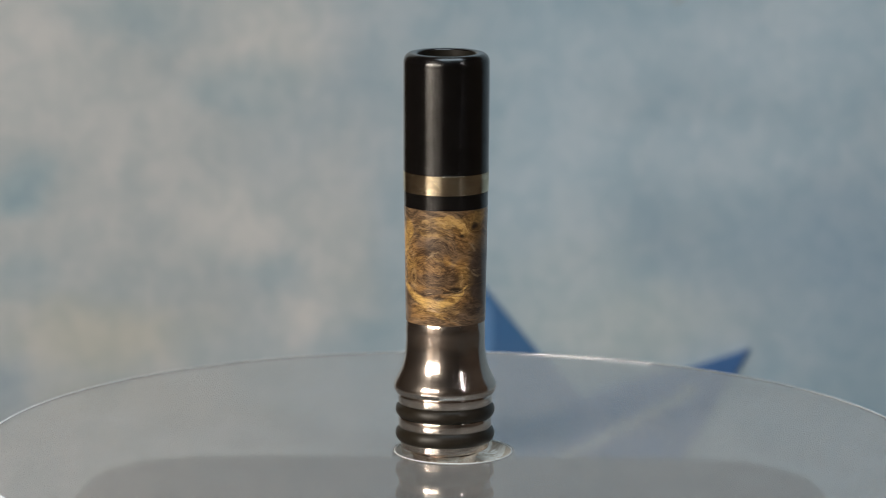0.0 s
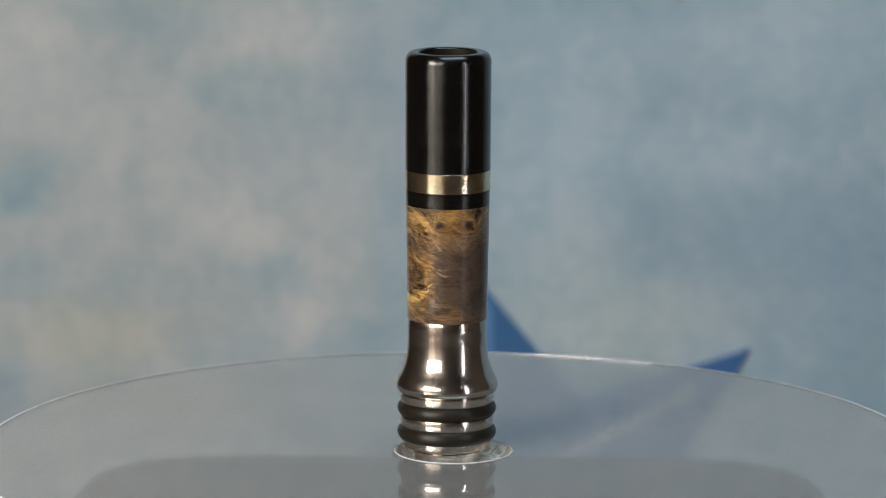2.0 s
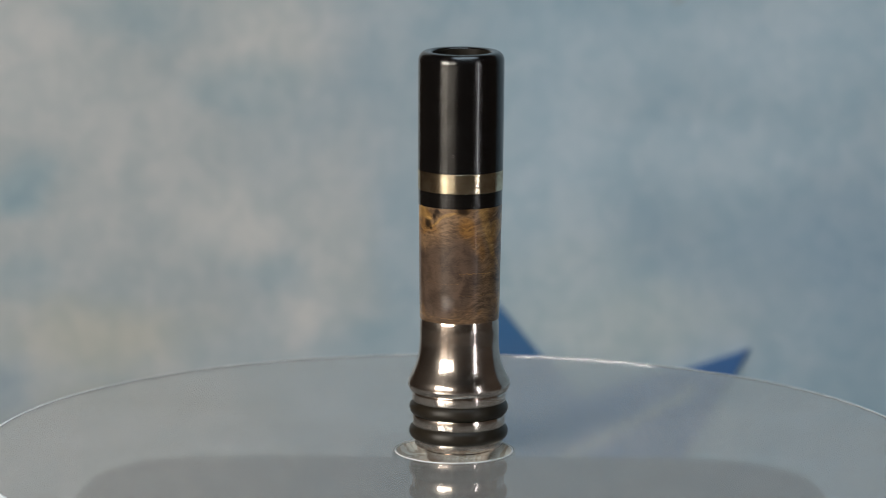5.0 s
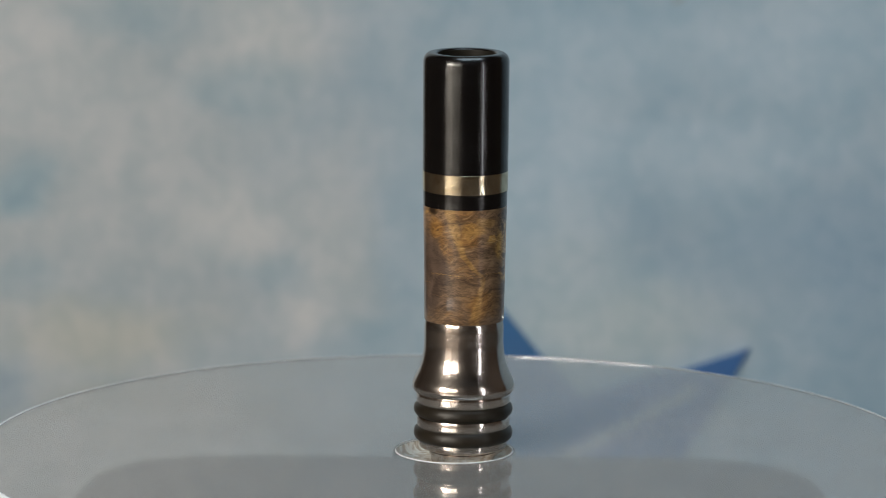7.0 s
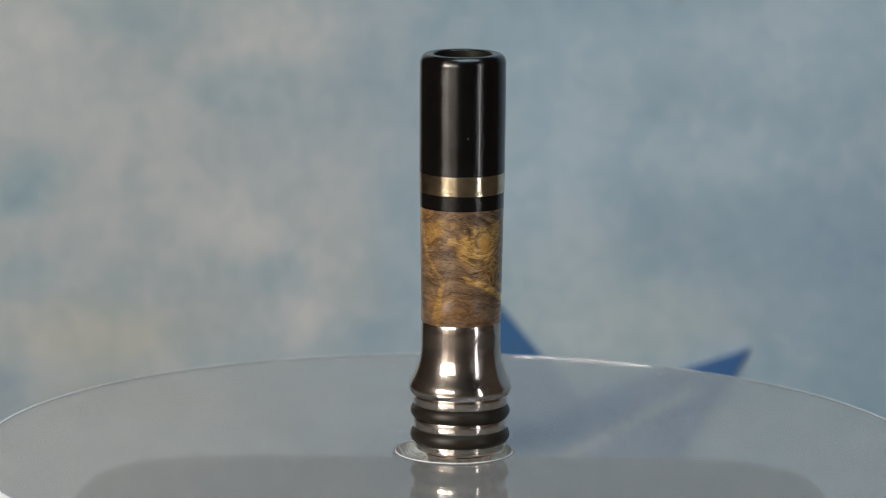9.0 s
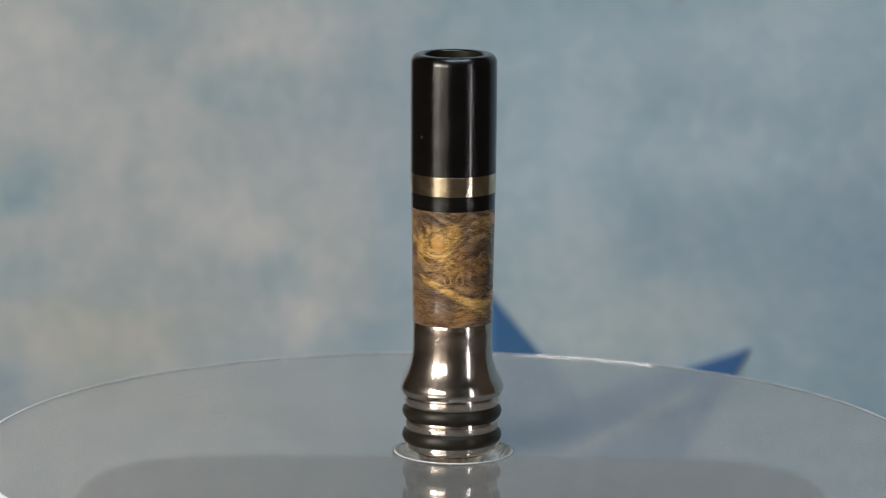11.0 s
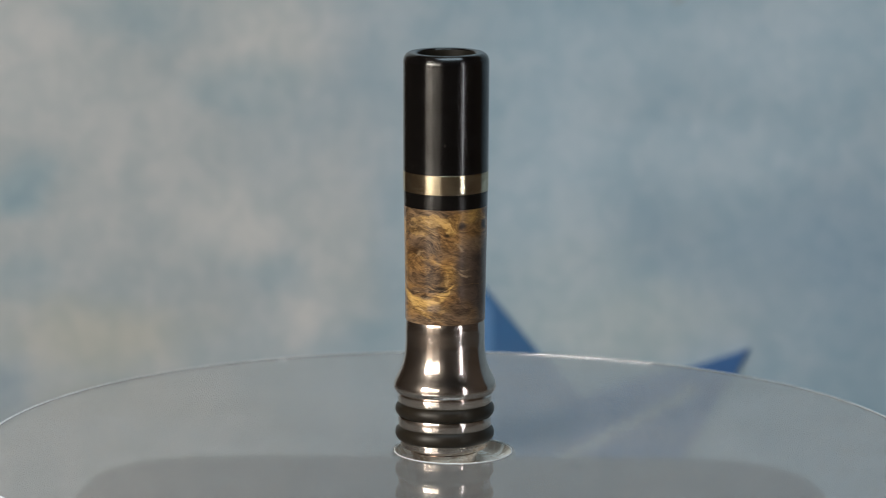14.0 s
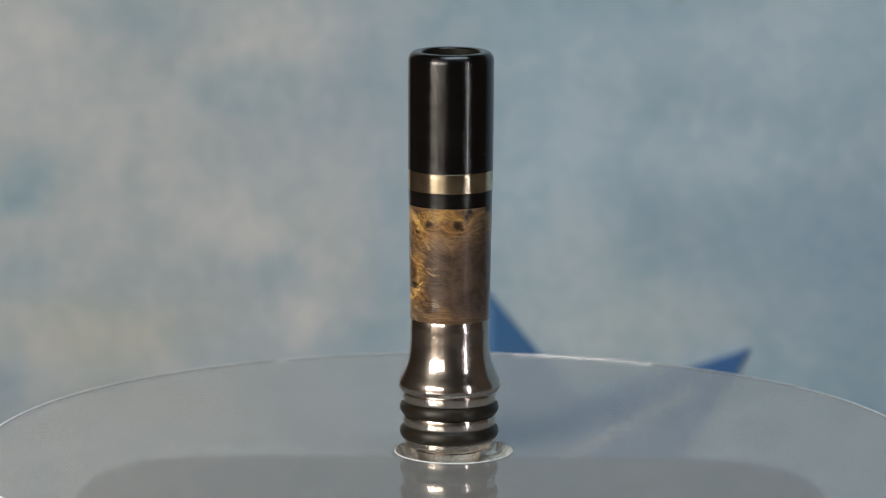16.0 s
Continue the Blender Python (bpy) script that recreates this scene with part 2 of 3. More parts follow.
    for turn, z, wide, tall in ((-120, 0.0299, 0.0007, 0.0006), (-141, 0.0230, 0.0006, 0.0009), (-159, 0.0229, 0.0006, 0.0006)):
        _, d = near(turn, z, wide, tall, still)
        loop = n.math("MULTIPLY", n.ramp(d, 0.45, 0.75), n.ramp(d, 0.85, 1.2, 1.0, 0.0))
        colour = n.mix(n.math("MULTIPLY", n.math("MULTIPLY", loop, n.ramp(lines, 0.36, 0.58, 0.1, 1.0)), 0.6), colour, (0.40, 0.27, 0.125))
        colour = n.mix(n.ramp(d, 0.15, 0.5, 0.6, 0.0), colour, (0.05, 0.03, 0.018))
    for turn, z, wide, tall in ((-76, 0.0216, 0.0011, 0.0005), (-67, 0.0286, 0.00042, 0.0003), (-45.5, 0.0296, 0.0008, 0.0006), (-7, 0.0295, 0.00075, 0.0008), (-1, 0.0290, 0.0004, 0.0004),
                                (51, 0.0313, 0.0011, 0.0007), (11, 0.0312, 0.0006, 0.0006), (6, 0.0306, 0.0004, 0.0004), (-88, 0.0213, 0.0006, 0.00015), (-100, 0.0206, 0.0008, 0.0002)):
        _, d = near(turn, z, wide, tall, still)
        colour = n.mix(n.ramp(d, 0.35, 1.15, 0.95, 0.0), colour, (0.012, 0.008, 0.006))
    _, d = near(-44, 0.0296, 0.00022, 0.00025, still)
    colour = n.mix(n.ramp(d, 0.6, 1.2, 0.8, 0.0), colour, (0.20, 0.12, 0.07))
    # Pale fibre streaks, with some of the fibres' gleam painted in.
    cream = n.math("MAXIMUM", near(150, 0.0278, 0.0050, 0.0052, bent)[0], near(105, 0.0275, 0.0055, 0.0065, bent)[0])
    flash = n.ramp(n.noise(1.0, 3, 0.6, at=along(1900, 420)), 0.56, 0.70)
    colour = n.mix(n.math("MULTIPLY", n.math("MULTIPLY", flash, n.math("MAXIMUM", n.ramp(figured, 0.3, 0.9), cream)), 0.45), colour, (0.50, 0.365, 0.22))
    colour = n.mix(1.0, colour, (1.06, 1.03, 0.97), "MULTIPLY")
    n.lathe_grain(0.6)
    n.bump(grain, 0.12, 0.0001)
    n.set(coat_weight=0.6, coat_roughness=0.08, specular_ior_level=0.25)
    return n.set(base_color=colour, roughness=0.34)


# White and brown streaks paint in the light that the clear hole catches.
def lit_cup():
    n = Nodes("painted_lit_cup")
    w = n.noise(420, 4, 0.6, stretch=(1, 1, 0.6), distort=0.6)
    streak = n.ramp(n.noise(520, 3, 0.6, stretch=(1, 1, 0.3), distort=1.2), 0.44, 0.60)
    n.bump(w, 0.8, 0.0006)
    return n.set(base_color=n.mix(streak, (0.96, 0.94, 0.88), (0.66, 0.57, 0.47)), metallic=n.ramp(streak, 0.0, 1.0, 0.0, 0.45), roughness=0.28)


def clear_plastic(name, scratches, rough=0.015, veil=0.03):
    n = Nodes(name)
    n.set(base_color=(0.97, 0.98, 0.985), transmission_weight=1.0, ior=1.62, roughness=rough)
    # Diffuse haze for milky plastic; it also stands in for the backdrop's reflection.
    haze = n.add("ShaderNodeBsdfDiffuse")
    haze.inputs["Color"].default_value = (0.495, 0.462, 0.432, 1) if scratches else (0.72, 0.73, 0.74, 1)
    mixer = n.add("ShaderNodeMixShader")
    cover = veil
    if scratches:
        rings = n.add("ShaderNodeTexNoise")
        rings.noise_dimensions = "1D"
        rings.inputs["Scale"].default_value, rings.inputs["Detail"].default_value = 700, 3
        n.put(rings.inputs["W"], n.vec("LENGTH", n.vec("MULTIPLY", n.place, (1, 1, 0)), (0, 0, 0)))
        cover = n.math("ADD", n.ramp(n.noise(45, 4, 0.6), 0.3, 0.7, 0.21, 0.27), n.math("MULTIPLY", rings.outputs[0], 0.04))
    n.put(mixer.inputs[0], cover)
    n.put(mixer.inputs[1], n.bsdf.outputs[0])
    n.put(mixer.inputs[2], haze.outputs[0])
    n.put(n.out.inputs["Surface"], mixer.outputs[0])
    return n.mat


LIGHT, WHITE, CREAM, GREY, GREY2 = (0.44, 0.46, 0.46), (0.49, 0.50, 0.49), (0.46, 0.44, 0.35), (0.33, 0.37, 0.385), (0.40, 0.465, 0.475)
TEAL, BLUE, SLATE, PALE = (0.20, 0.31, 0.36), (0.235, 0.335, 0.42), (0.235, 0.305, 0.36), (0.388, 0.492, 0.562)


def printed_sky():
    """A soft seaside sky printed on cloth: pale clouds over grey-blue."""
    n = Nodes("printed_sky")
    wander = n.vec("SUBTRACT", n.noise(38, 4, 0.6, colour=True), (0.5, 0.5, 0.5))
    sc = n.add("ShaderNodeVectorMath")
    sc.operation = "SCALE"
    n.put(sc.inputs[0], wander)
    sc.inputs["Scale"].default_value = 0.022
    bent = n.vec("ADD", n.place, sc.outputs[0])
    x = n.add("ShaderNodeSeparateXYZ")
    n.put(x.inputs[0], bent)
    colour = [n.mix(n.ramp(x.outputs["X"], -0.062, 0.022), (0.365, 0.40, 0.41), (0.295, 0.395, 0.462))]

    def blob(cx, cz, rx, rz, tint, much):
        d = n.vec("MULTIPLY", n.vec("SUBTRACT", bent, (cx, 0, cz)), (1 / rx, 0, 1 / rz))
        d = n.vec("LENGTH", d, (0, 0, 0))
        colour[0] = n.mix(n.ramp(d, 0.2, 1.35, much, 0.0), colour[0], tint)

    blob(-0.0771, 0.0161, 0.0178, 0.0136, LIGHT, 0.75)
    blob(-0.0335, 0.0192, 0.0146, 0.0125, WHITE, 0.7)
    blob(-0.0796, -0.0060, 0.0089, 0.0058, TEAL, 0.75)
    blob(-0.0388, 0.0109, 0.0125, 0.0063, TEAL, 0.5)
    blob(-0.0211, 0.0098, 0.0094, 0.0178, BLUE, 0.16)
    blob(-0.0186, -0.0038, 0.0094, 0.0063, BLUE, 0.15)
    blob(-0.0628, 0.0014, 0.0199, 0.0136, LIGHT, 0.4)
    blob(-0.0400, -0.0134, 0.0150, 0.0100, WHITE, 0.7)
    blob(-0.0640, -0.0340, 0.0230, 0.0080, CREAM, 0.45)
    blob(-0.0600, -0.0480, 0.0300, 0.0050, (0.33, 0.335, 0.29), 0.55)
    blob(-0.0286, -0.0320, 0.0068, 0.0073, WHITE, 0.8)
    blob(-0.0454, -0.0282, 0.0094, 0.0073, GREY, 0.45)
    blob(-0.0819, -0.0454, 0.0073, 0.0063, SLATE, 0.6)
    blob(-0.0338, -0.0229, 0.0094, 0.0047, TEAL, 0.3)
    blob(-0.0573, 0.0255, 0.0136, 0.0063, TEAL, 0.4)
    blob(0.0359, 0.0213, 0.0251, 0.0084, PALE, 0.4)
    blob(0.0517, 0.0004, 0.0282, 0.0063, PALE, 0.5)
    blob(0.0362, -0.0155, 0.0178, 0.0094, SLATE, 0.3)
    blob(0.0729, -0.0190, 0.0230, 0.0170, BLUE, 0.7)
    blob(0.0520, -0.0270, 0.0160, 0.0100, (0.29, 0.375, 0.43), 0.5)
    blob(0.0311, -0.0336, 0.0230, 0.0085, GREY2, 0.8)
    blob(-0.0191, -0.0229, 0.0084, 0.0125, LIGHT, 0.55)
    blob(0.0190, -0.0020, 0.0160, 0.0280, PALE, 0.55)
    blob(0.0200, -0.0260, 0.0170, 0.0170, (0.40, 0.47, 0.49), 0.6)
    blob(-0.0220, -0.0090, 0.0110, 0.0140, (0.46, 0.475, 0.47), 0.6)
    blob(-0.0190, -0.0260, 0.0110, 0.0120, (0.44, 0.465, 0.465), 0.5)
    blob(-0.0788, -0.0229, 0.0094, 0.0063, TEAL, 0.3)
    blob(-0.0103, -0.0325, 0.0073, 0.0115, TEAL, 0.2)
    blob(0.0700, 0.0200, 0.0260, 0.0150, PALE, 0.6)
    # Out of view, added only to tone the sky that the disc mirrors.
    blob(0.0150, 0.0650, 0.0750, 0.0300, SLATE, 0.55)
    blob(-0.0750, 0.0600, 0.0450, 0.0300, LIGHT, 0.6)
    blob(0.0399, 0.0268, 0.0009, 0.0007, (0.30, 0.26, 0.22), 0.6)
    mottle = n.noise(60, 5, 0.55, stretch=(1.2, 1, 0.9), distort=0.6)
    colour = n.mix(0.45, colour[0], n.mix(n.ramp(mottle, 0.32, 0.68), (0.38, 0.42, 0.43), (0.61, 0.58, 0.57)), "SOFT_LIGHT")
    patchy = n.noise(150, 4, 0.6, stretch=(1.0, 1, 1.15), distort=1.0)
    colour = n.mix(0.52, colour, n.mix(n.ramp(patchy, 0.34, 0.66), (0.40, 0.44, 0.46), (0.62, 0.59, 0.58)), "SOFT_LIGHT")
    thread = n.noise(330, 3, 0.55, stretch=(1, 1, 0.5))
    colour = n.mix(0.85, colour, n.mix(thread, (0.40, 0.42, 0.44), (0.60, 0.58, 0.56)), "SOFT_LIGHT")
    colour = n.mix(1.0, colour, (1.02, 1.03, 1.065), "MULTIPLY")
    n.bump(n.noise(2500, 2), 0.15, 0.0002)
    return n.set(base_color=colour, roughness=0.85)


def plain(name, a, b, scale, rough, depth=0.0003):
    n = Nodes(name)
    g = n.noise(scale, 5, 0.6)
    n.bump(n.noise(scale * 6, 3), 0.2, depth)
    return n.set(base_color=n.mix(g, a, b), roughness=n.ramp(g, 0.3, 0.7, rough * 0.8, min(1.0, rough * 1.2)))


BLACK = black_gloss()
BRASS = turned_metal("brushed_brass", (0.92, 0.81, 0.59), (0.50, 0.41, 0.285), 0.10, 0.22, 0.50, 0.6, 0.6, 0.18)
STEEL = turned_metal("turned_steel", (0.64, 0.575, 0.525), (0.52, 0.46, 0.415), 0.09, 0.27, 0.34, 0.0, 0.0, 0.07)
RUBBER = rubber()
BURL = burl()
DISC = clear_plastic("clear_disc", True, 0.023)
PALE_EDGE = clear_plastic("painted_edge_shine", False, 0.40, 0.94)
LIT_CUP = lit_cup()
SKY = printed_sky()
glow = Nodes("white_glow")
GLOW = glow.set(base_color=(0.9, 0.9, 0.9), emission_color=(0.97, 0.97, 1.0), emission_strength=15.0)
STAR_DARK = plain("star_blue", (0.030, 0.105, 0.250), (0.040, 0.135, 0.300), 220, 0.8)
STAR_ARM = plain("star_arm_blue", (0.030, 0.105, 0.280), (0.042, 0.132, 0.330), 220, 0.8)
STAR_LIGHT = plain("star_light_blue", (0.075, 0.190, 0.400), (0.095, 0.225, 0.450), 220, 0.8)
STAR_EDGE = plain("star_pale_fold", (0.50, 0.53, 0.52), (0.58, 0.60, 0.58), 220, 0.8)
GREY_PLASTIC = plain("grey_plastic", (0.056, 0.057, 0.057), (0.076, 0.077, 0.076), 120, 0.6)
TABLE = plain("brown_table", (0.055, 0.038, 0.027), (0.085, 0.058, 0.040), 25, 0.5)
MATTE = plain("dark_bore", (0.006, 0.005, 0.004), (0.014, 0.012, 0.008), 500, 0.55, 0.0001)
MATTE.node_tree.nodes["Principled BSDF"].inputs["Specular IOR Level"].default_value = 0.12
HOUSING = plain("lamp_housing", (0.03, 0.03, 0.03), (0.05, 0.05, 0.05), 60, 0.5)
WALL = plain("room_wall", (0.17, 0.110, 0.075), (0.23, 0.150, 0.104), 4, 0.9)


# ---- making of meshes ----
def part(name, bm, material, parent=None, label="", smooth=None):
    """Links a bmesh as one mesh object, under a parent if there is one."""
    mesh = bpy.data.meshes.new(name)
    bmesh.ops.recalc_face_normals(bm, faces=bm.faces)
    bm.to_mesh(mesh)
    bm.free()
    mesh.materials.append(material)
    if smooth is not None:
        mesh.shade_smooth()
        mesh.set_sharp_from_angle(angle=radians(smooth))
    ob = new(name, mesh)
    ob.parent = parent
    if label:
        tagged(ob, label)
    return ob


def lathe(profile, steps=128):
    """A closed ring of (radius, height) turned about z."""
    bm = bmesh.new()
    rings = []
    for i in range(steps):
        a = 2 * math.pi * i / steps
        rings.append([bm.verts.new((r * math.cos(a), r * math.sin(a), z)) for r, z in profile])
    k = len(profile)
    for i in range(steps):
        p, q = rings[i], rings[(i + 1) % steps]
        for j in range(k):
            bm.faces.new((p[j], q[j], q[(j + 1) % k], p[(j + 1) % k]))
    return bm


def arc(cr, cz, radius, start, end, n=6):
    """Points (radius, height) along a part of a circle, in degrees."""
    return [(cr + radius * math.cos(radians(start + (end - start) * i / n)), cz + radius * math.sin(radians(start + (end - start) * i / n))) for i in range(n + 1)]


def mm(points):
    return [(r * 0.001, z * 0.001) for r, z in points]


def box(x0, y0, z0, x1, y1, z1, bevel=0.0):
    bm = bmesh.new()
    bmesh.ops.create_cube(bm, size=1, matrix=Matrix.Translation(((x0 + x1) / 2, (y0 + y1) / 2, (z0 + z1) / 2)) @ Matrix.Diagonal((x1 - x0, y1 - y0, z1 - z0, 1)))
    if bevel:
        bmesh.ops.bevel(bm, geom=list(bm.edges), offset=bevel, segments=3, affect="EDGES", profile=0.5)
    return bm


# ---- the room ----
TABLE_Z = -0.085
FLOOR_Z = TABLE_Z - 0.74
for name, b in (("floor", (-1.5, -1.8, FLOOR_Z - 0.1, 1.5, 1.2, FLOOR_Z)), ("ceiling", (-1.5, -1.8, 1.7, 1.5, 1.2, 1.8)),
                ("wall_north", (-1.5, 1.2, FLOOR_Z, 1.5, 1.3, 1.7)), ("wall_south", (-1.5, -1.9, FLOOR_Z, 1.5, -1.8, 1.7)),
                ("wall_west", (-1.6, -1.8, FLOOR_Z, -1.5, 1.2, 1.7)), ("wall_east", (1.5, -1.8, FLOOR_Z, 1.6, 1.2, 1.7))):
    tagged(part(name, box(*b), WALL), "plain dim room surface in the dark", "room", kind="structure")

table = tagged(new("table"), "brown wooden table under the display stand", "table")
part("tabletop", box(-0.7, -0.62, TABLE_Z - 0.03, 0.7, 0.42, TABLE_Z, 0.004), TABLE, table)
for sx in (-1, 1):
    for sy in (-1.5, 1):
        part("leg", box(sx * 0.64 - 0.025, sy * 0.37 - 0.025, FLOOR_Z, sx * 0.64 + 0.025, sy * 0.37 + 0.025, TABLE_Z - 0.03, 0.003), TABLE, table)

# ---- the printed backdrop with its blue star ----
BACK_Y = 0.25
backdrop = tagged(new("backdrop"), "soft blue-grey sky backdrop printed with pale clouds", "backdrop", kind="structure")
backdrop.location = (0, BACK_Y, 0)
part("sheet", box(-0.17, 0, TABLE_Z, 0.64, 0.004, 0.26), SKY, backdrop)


def flat_piece(name, corners, material, depth, label):
    bm = bmesh.new()
    front = [bm.verts.new((x, -depth, z)) for x, z in corners]
    rear = [bm.verts.new((x, 0.0, z)) for x, z in corners]
    bm.faces.new(front)
    bm.faces.new(rear[::-1])
    k = len(corners)
    for i in range(k):
        bm.faces.new((front[i], rear[i], rear[(i + 1) % k], front[(i + 1) % k]))
    return part(name, bm, material, backdrop, label)


flat_piece("star_body", ((-0.0003, -0.0660), (0.0037, -0.0227), (0.0228, -0.0459), (0.0367, -0.0668)), STAR_DARK, 0.0003, "dark blue star printed on the sheet")
flat_piece("star_facet", ((-0.0003, -0.0655), (0.0037, -0.0232), (0.0078, -0.0300), (0.0085, -0.0655)), STAR_LIGHT, 0.0005, "lighter blue facet of the star")
flat_piece("star_arm", ((0.0208, -0.0488), (0.0557, -0.0371), (0.0385, -0.0680), (0.0250, -0.0680)), STAR_ARM, 0.0007, "pointed dark blue star arm")
flat_piece("star_fold", ((0.0180, -0.0602), (0.0193, -0.0612), (0.0462, -0.0462), (0.0455, -0.0450)), STAR_EDGE, 0.0009, "pale fold line on the star")


# ---- the stand ----
def superellipse(ax, ay, power, z, n=72):
    out = []
    for i in range(n):
        a = 2 * math.pi * i / n
        c, s = math.cos(a), math.sin(a)
        out.append((ax * math.copysign(abs(c) ** (2 / power), c), ay * math.copysign(abs(s) ** (2 / power), s), z))
    return out


def stand_base():
    base = tagged(new("turntable_base"), "grey plastic turntable base under the clear disc", "turntable")
    bm = bmesh.new()
    levels = []
    top = -0.0117
    for inset, z in ((0.0, TABLE_Z), (0.0, top - 0.005), (0.0006, top - 0.0032), (0.002, top - 0.0014), (0.0045, top - 0.0004), (0.008, top)):
        levels.append([bm.verts.new(v) for v in superellipse(0.0515 - inset, 0.0502 - inset, 7.0, z)])
    for lo, hi in zip(levels, levels[1:]):
        for i in range(len(lo)):
            j = (i + 1) % len(lo)
            bm.faces.new((lo[i], lo[j], hi[j], hi[i]))
    bm.faces.new(levels[-1])
    bm.faces.new(levels[0][::-1])
    part("housing", bm, GREY_PLASTIC, base, smooth=40)
    return base


def display_disc():
    """A clear plastic disc with a round hole, a cup painted as lit plastic in it, and the spindle that carries them."""
    disc = tagged(new("display_disc"), "clear plastic disc with a round centre hole on a turntable", "disc")
    e = 0.25
    flat = 0.4
    hole = arc(7.3 + e, -1.2 + e, e, -90, -180, 4) + arc(7.3 + e, -e, e, 180, 90, 4)
    part("plate", lathe(mm([(59.8, 0), (59.8, -1.2), (7.3 + e + flat, -1.2)] + hole + [(7.3 + e + flat, 0)]), 256), DISC, disc, smooth=50)
    # White ring that paints in the bright line of light along the rim.
    part("rim", lathe(mm([(59.801, 0.02)] + arc(60.3 - e, -e, e, 80, 0, 4) + arc(60.3 - e, -1.2 + e, e, 0, -80, 4) + [(59.801, -1.22)]), 256), PALE_EDGE, disc,
         "pale edge of the disc with its bright line painted in", smooth=50)
    # Thin white ring, painted in for the shine along the hole's edge.
    part("hole_edge", lathe(mm([(7.38 + 0.08 * math.cos(radians(a)), 0.0 + 0.08 * math.sin(radians(a))) for a in range(0, 360, 45)]), 128), PALE_EDGE, disc,
         "pale ring painted as the shine of the hole's edge", smooth=60)
    part("hub_cup", lathe(mm([(7.27, -0.08), (7.20, -0.06), (7.02, -0.40), (6.78, -0.88), (6.35, -1.20), (5.0, -1.3), (5.0, -1.6), (6.4, -1.55), (7.0, -1.2), (7.27, -0.6)]), 160), LIT_CUP, disc,
         "pale crinkled cup with the light in the clear hole painted in", smooth=60)
    part("cup_floor", lathe(mm([(0.4, -1.6), (4.99, -1.6), (4.99, -1.3), (0.4, -1.3)]), 96), LIT_CUP, disc, "pale floor of the cup with painted-in light", smooth=50)
    part("spindle", lathe(mm([(0.4, -11.95), (4.6, -11.95), (4.6, -1.61), (0.4, -1.61)]), 96), GREY_PLASTIC, disc, "grey plastic spindle", smooth=50)
    return disc


# ---- the mouthpiece ----
def drip_tip():
    tip = tagged(new("drip_tip"), "burl wood and steel drip tip with black mouthpiece and brass ring", "drip tip")
    mouth = mm([ (5.32, 36.0)] + [(5.36, 45.0)] + [(4.42 + 0.94 * math.cos(radians(a)), 49.55 + 1.18 * math.sin(radians(a))) for a in range(0, 91, 7)] + [(4.0, 50.72)]
               + [(3.80, 50.69), (3.68, 50.61), (3.63, 50.5), (3.62, 36.0)])
    part("mouthpiece", lathe(mouth), BLACK, tip, "glossy black mouthpiece with rounded lip", 35)
    part("bore", lathe(mm([(3.61, 50.56), (3.56, 50.3), (3.50, 47.6), (3.30, 46.9), (2.8, 46.4), (1.2, 46.1), (1.0, 45.6), (1.0, 40.0), (3.61, 40.0)]), 96), MATTE, tip, "dull dark bore of the mouthpiece", 50)
    part("brass_ring", lathe(mm([(3.0, 33.5), (5.24, 33.5), (5.29, 33.55), (5.335, 35.94), (5.3, 35.99), (3.0, 35.99)])), BRASS, tip, "brushed brass ring", 35)
    part("spacer_ring", lathe(mm([(3.0, 31.64), (5.22, 31.64), (5.26, 33.49), (3.0, 33.49)])), BLACK, tip, "black spacer ring", 35)
    part("wood_sleeve", lathe(mm([(3.0, 17.12), (4.95, 17.12), (4.99, 17.2), (5.06, 22.0), (5.13, 26.5), (5.215, 31.63), (3.0, 31.63)])), BURL, tip,
         "swirled brown and honey burl wood", 35)
    steel = mm([(3.0, 1.0), (3.0, 0.82), (5.2, 0.82), (5.40, 0.86), (5.48, 0.95), (5.54, 1.75), (5.50, 1.8), (5.50, 3.5), (5.76, 3.55), (5.80, 3.7), (5.80, 4.7),
                (5.76, 4.8), (5.50, 4.85), (5.50, 6.55), (5.82, 6.6), (5.86, 6.7), (5.86, 7.55), (5.80, 7.62), (5.74, 7.72), (5.9, 7.8), (6.12, 7.92)]
               + arc(5.86, 8.58, 0.56, -45, 12, 5)
               + [(6.40, 8.95), (6.33, 9.24), (6.14, 9.68), (5.82, 10.28), (5.53, 10.93), (5.31, 11.53), (5.15, 12.2), (5.05, 12.9), (4.98, 13.6), (4.94, 14.4),
                  (4.95, 15.6), (4.95, 16.1), (4.92, 16.6), (4.87, 17.0), (4.84, 17.1), (3.0, 17.1)])
    part("tenon", lathe(mm([(1.0, -1.04), (3.9, -1.04), (4.0, -0.95), (4.0, -0.1), (4.25, 0.0), (4.25, 0.3), (4.1, 0.4), (4.1, 0.81), (1.0, 0.81)]), 96), STEEL, tip, "bright steel tenon in the cup", 30)
    part("steel_base", lathe(steel), STEEL, tip, "polished flared steel base", 30)
    for z, squash in ((5.7, 0.98), (2.65, 1.05)):
        part("o_ring", lathe(mm([(5.32 + 0.90 * math.cos(2 * math.pi * i / 20), z + squash * 0.95 * math.sin(2 * math.pi * i / 20)) for i in range(20)])), RUBBER, tip,
             "black rubber sealing ring", 60)
    return tip


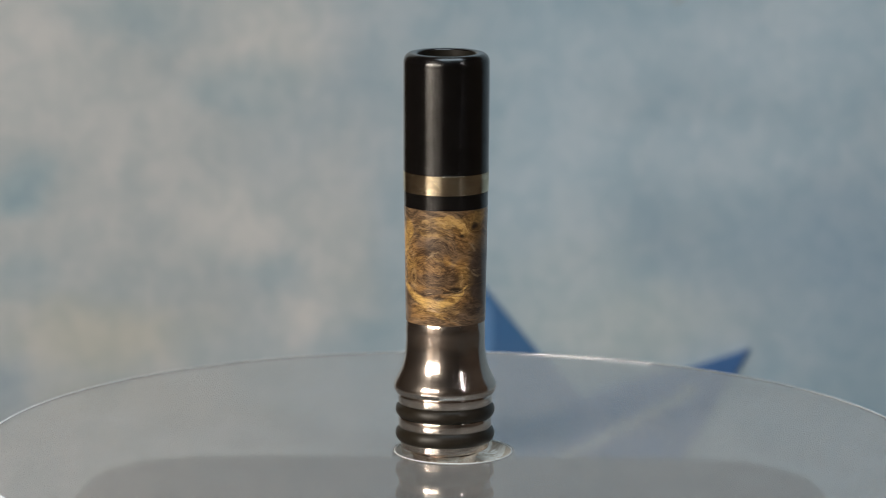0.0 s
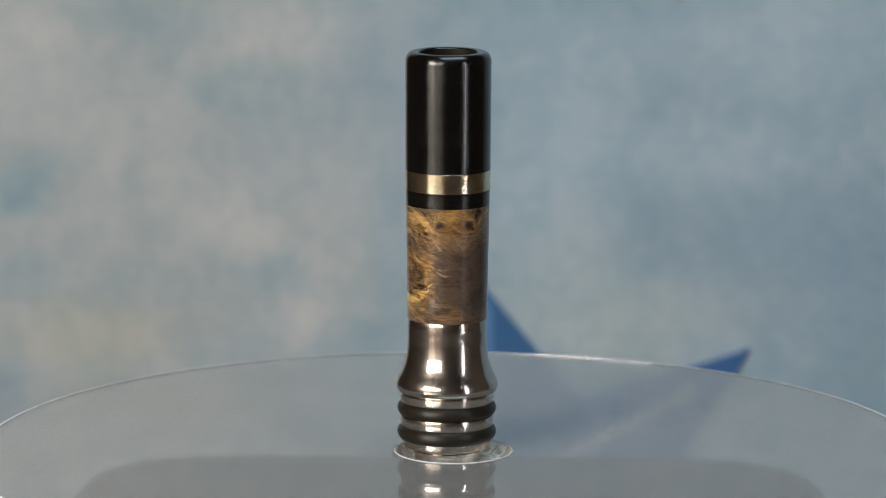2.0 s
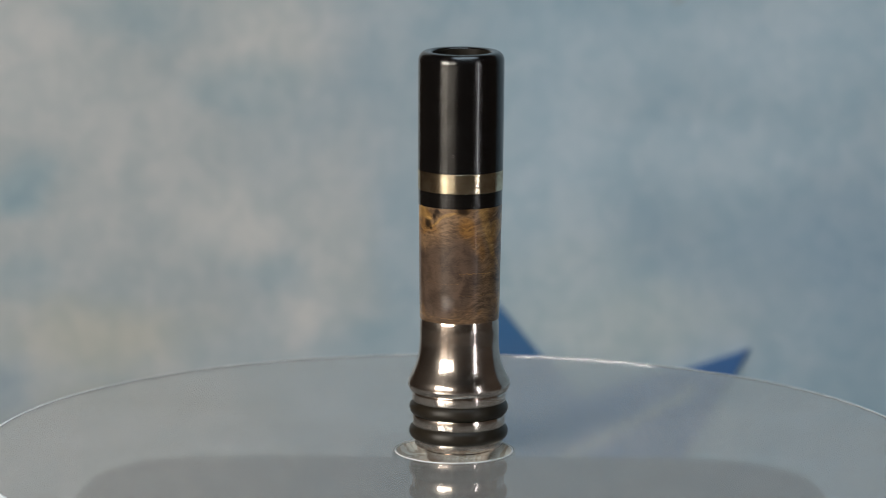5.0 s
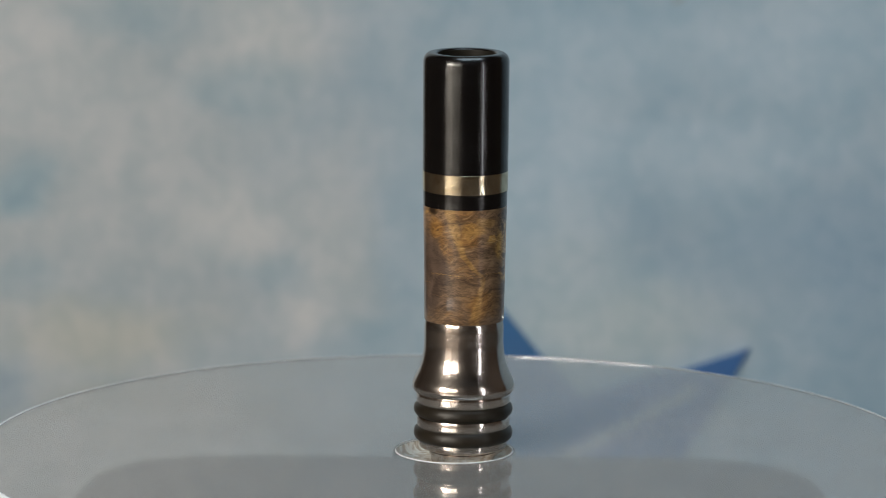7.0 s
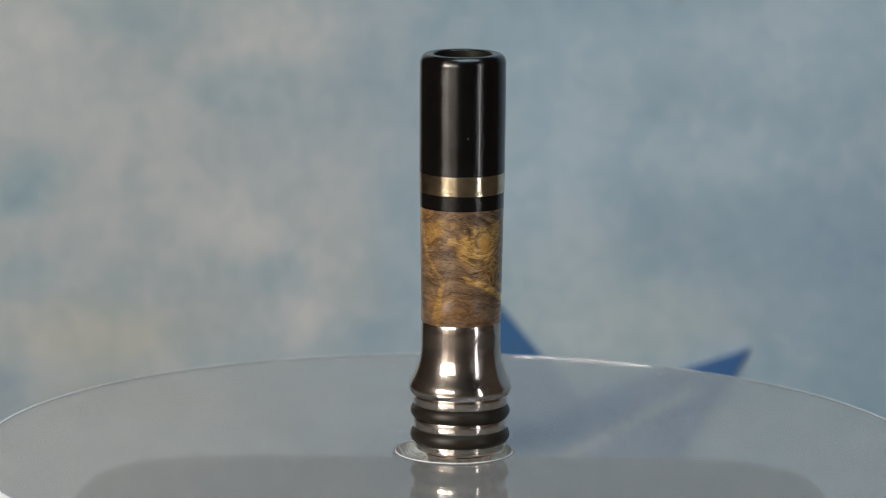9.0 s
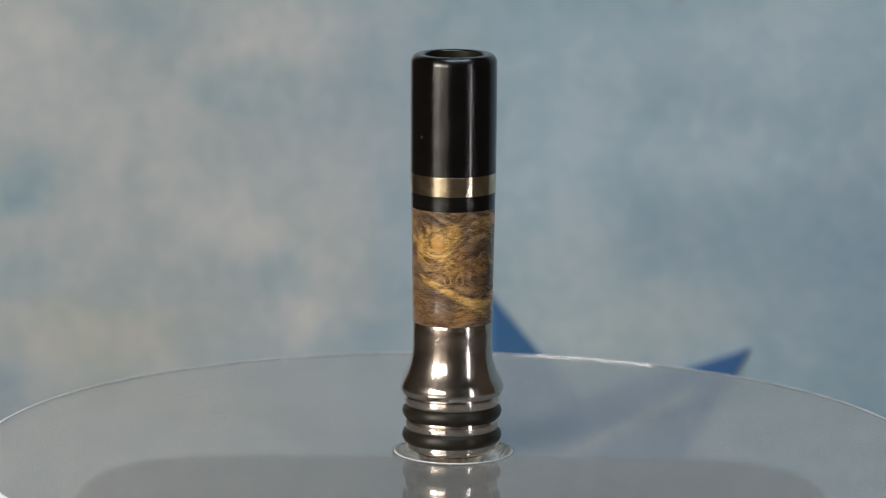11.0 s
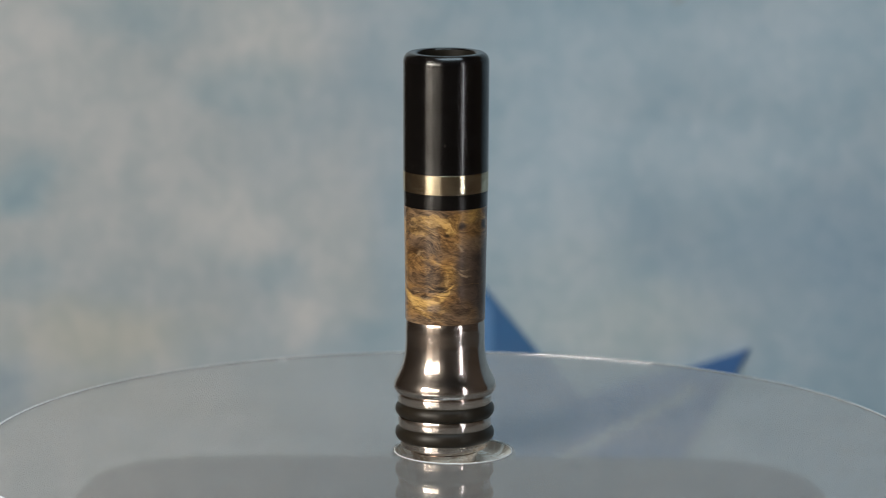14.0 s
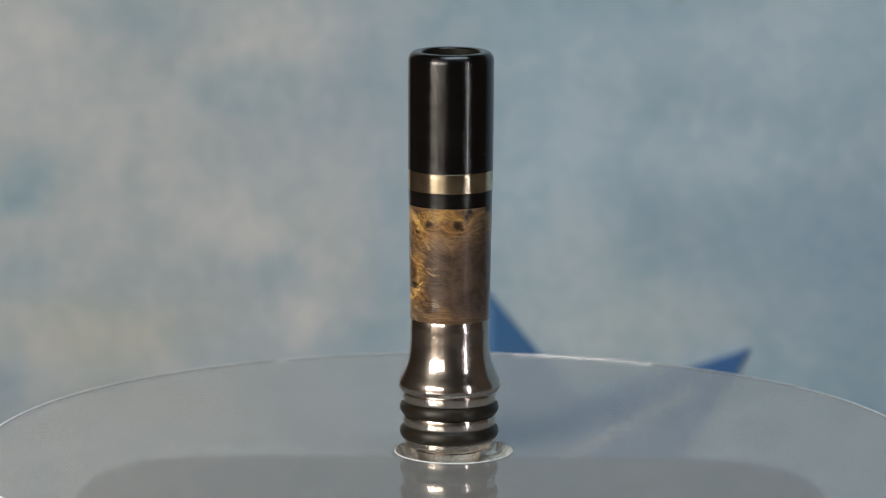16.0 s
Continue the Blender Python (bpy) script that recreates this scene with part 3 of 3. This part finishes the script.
def strip_lamp():
    """A slim white lamp beside the stand, which is lowered into place at the start."""
    lamp = tagged(new("strip_lamp"), "slim white strip lamp beside the stand", "lamp")
    part("housing", box(-0.035, -0.03, -0.215, 0.035, -0.006, 0.215, 0.004), HOUSING, lamp)
    part("diffuser", box(-0.013, -0.0055, -0.20, 0.013, 0.0, 0.20, 0.002), GLOW, lamp, "glowing white diffuser")
    return lamp


LAMP_X, LAMP_Y = 0.43, -0.415
LAMP_AIM = math.degrees(math.atan2(-LAMP_Y, -LAMP_X)) - 90


def lamp_stand():
    """A foot and a pole behind the strip lamp, which slides on it."""
    stand = tagged(new("lamp_stand"), "thin black lamp stand with a round foot on the table", "lamp stand")
    stand.matrix_world = pose(LAMP_X, LAMP_Y, TABLE_Z, 0, 0, LAMP_AIM) @ pose(0, -0.0355, 0)
    part("foot", lathe(mm([(1.0, 0.0), (60.0, 0.0), (60.5, 1.0), (60.0, 6.0), (57.0, 8.0), (1.0, 10.0)]), 64), HOUSING, stand, smooth=40)
    part("pole", lathe(mm([(1.0, 8.0), (6.0, 8.0), (6.0, 800.0), (5.0, 803.0), (1.0, 803.0)]), 24), HOUSING, stand, smooth=40)


lamp_stand()
LAMP_THING = strip_lamp()
stand_base()
DISC_THING = display_disc()
TIP_THING = drip_tip()


def motions():
    """The disc turns clockwise seen from above, and carries the tip round a little off its middle."""
    disc_rows, tip_rows = [], []
    for i in range(33):
        t = i * 0.5
        turn = -360 * t / TURN_TIME
        a = radians(-360 * (t - 7.2) / TURN_TIME)
        disc_rows.append((t, pose(0.00006 * math.cos(a), 0.00006 * math.sin(a), 0.00025, 0.20) @ pose(0, 0, 0, 0, 0, turn) @ pose(0, 0, 0, 0.22)))
        lean = Matrix.Rotation(radians(0.12), 4, Vector((-math.sin(a), math.cos(a), 0)))
        tip_rows.append((t, Matrix.Translation((0.00115 * math.cos(a), 0.00115 * math.sin(a), 0)) @ lean @ pose(0, 0, 0, 0, 0, turn)))
    walk(LAMP_THING, [(t, pose(LAMP_X, LAMP_Y, z, 0, 0, LAMP_AIM)) for t, z in ((0.0, 0.46), (0.4, 0.44), (1.1, 0.20), (1.8, 0.138), (3.0, 0.130), (SECONDS, 0.130))])
    walk(DISC_THING, disc_rows)
    walk(TIP_THING, tip_rows)


motions()
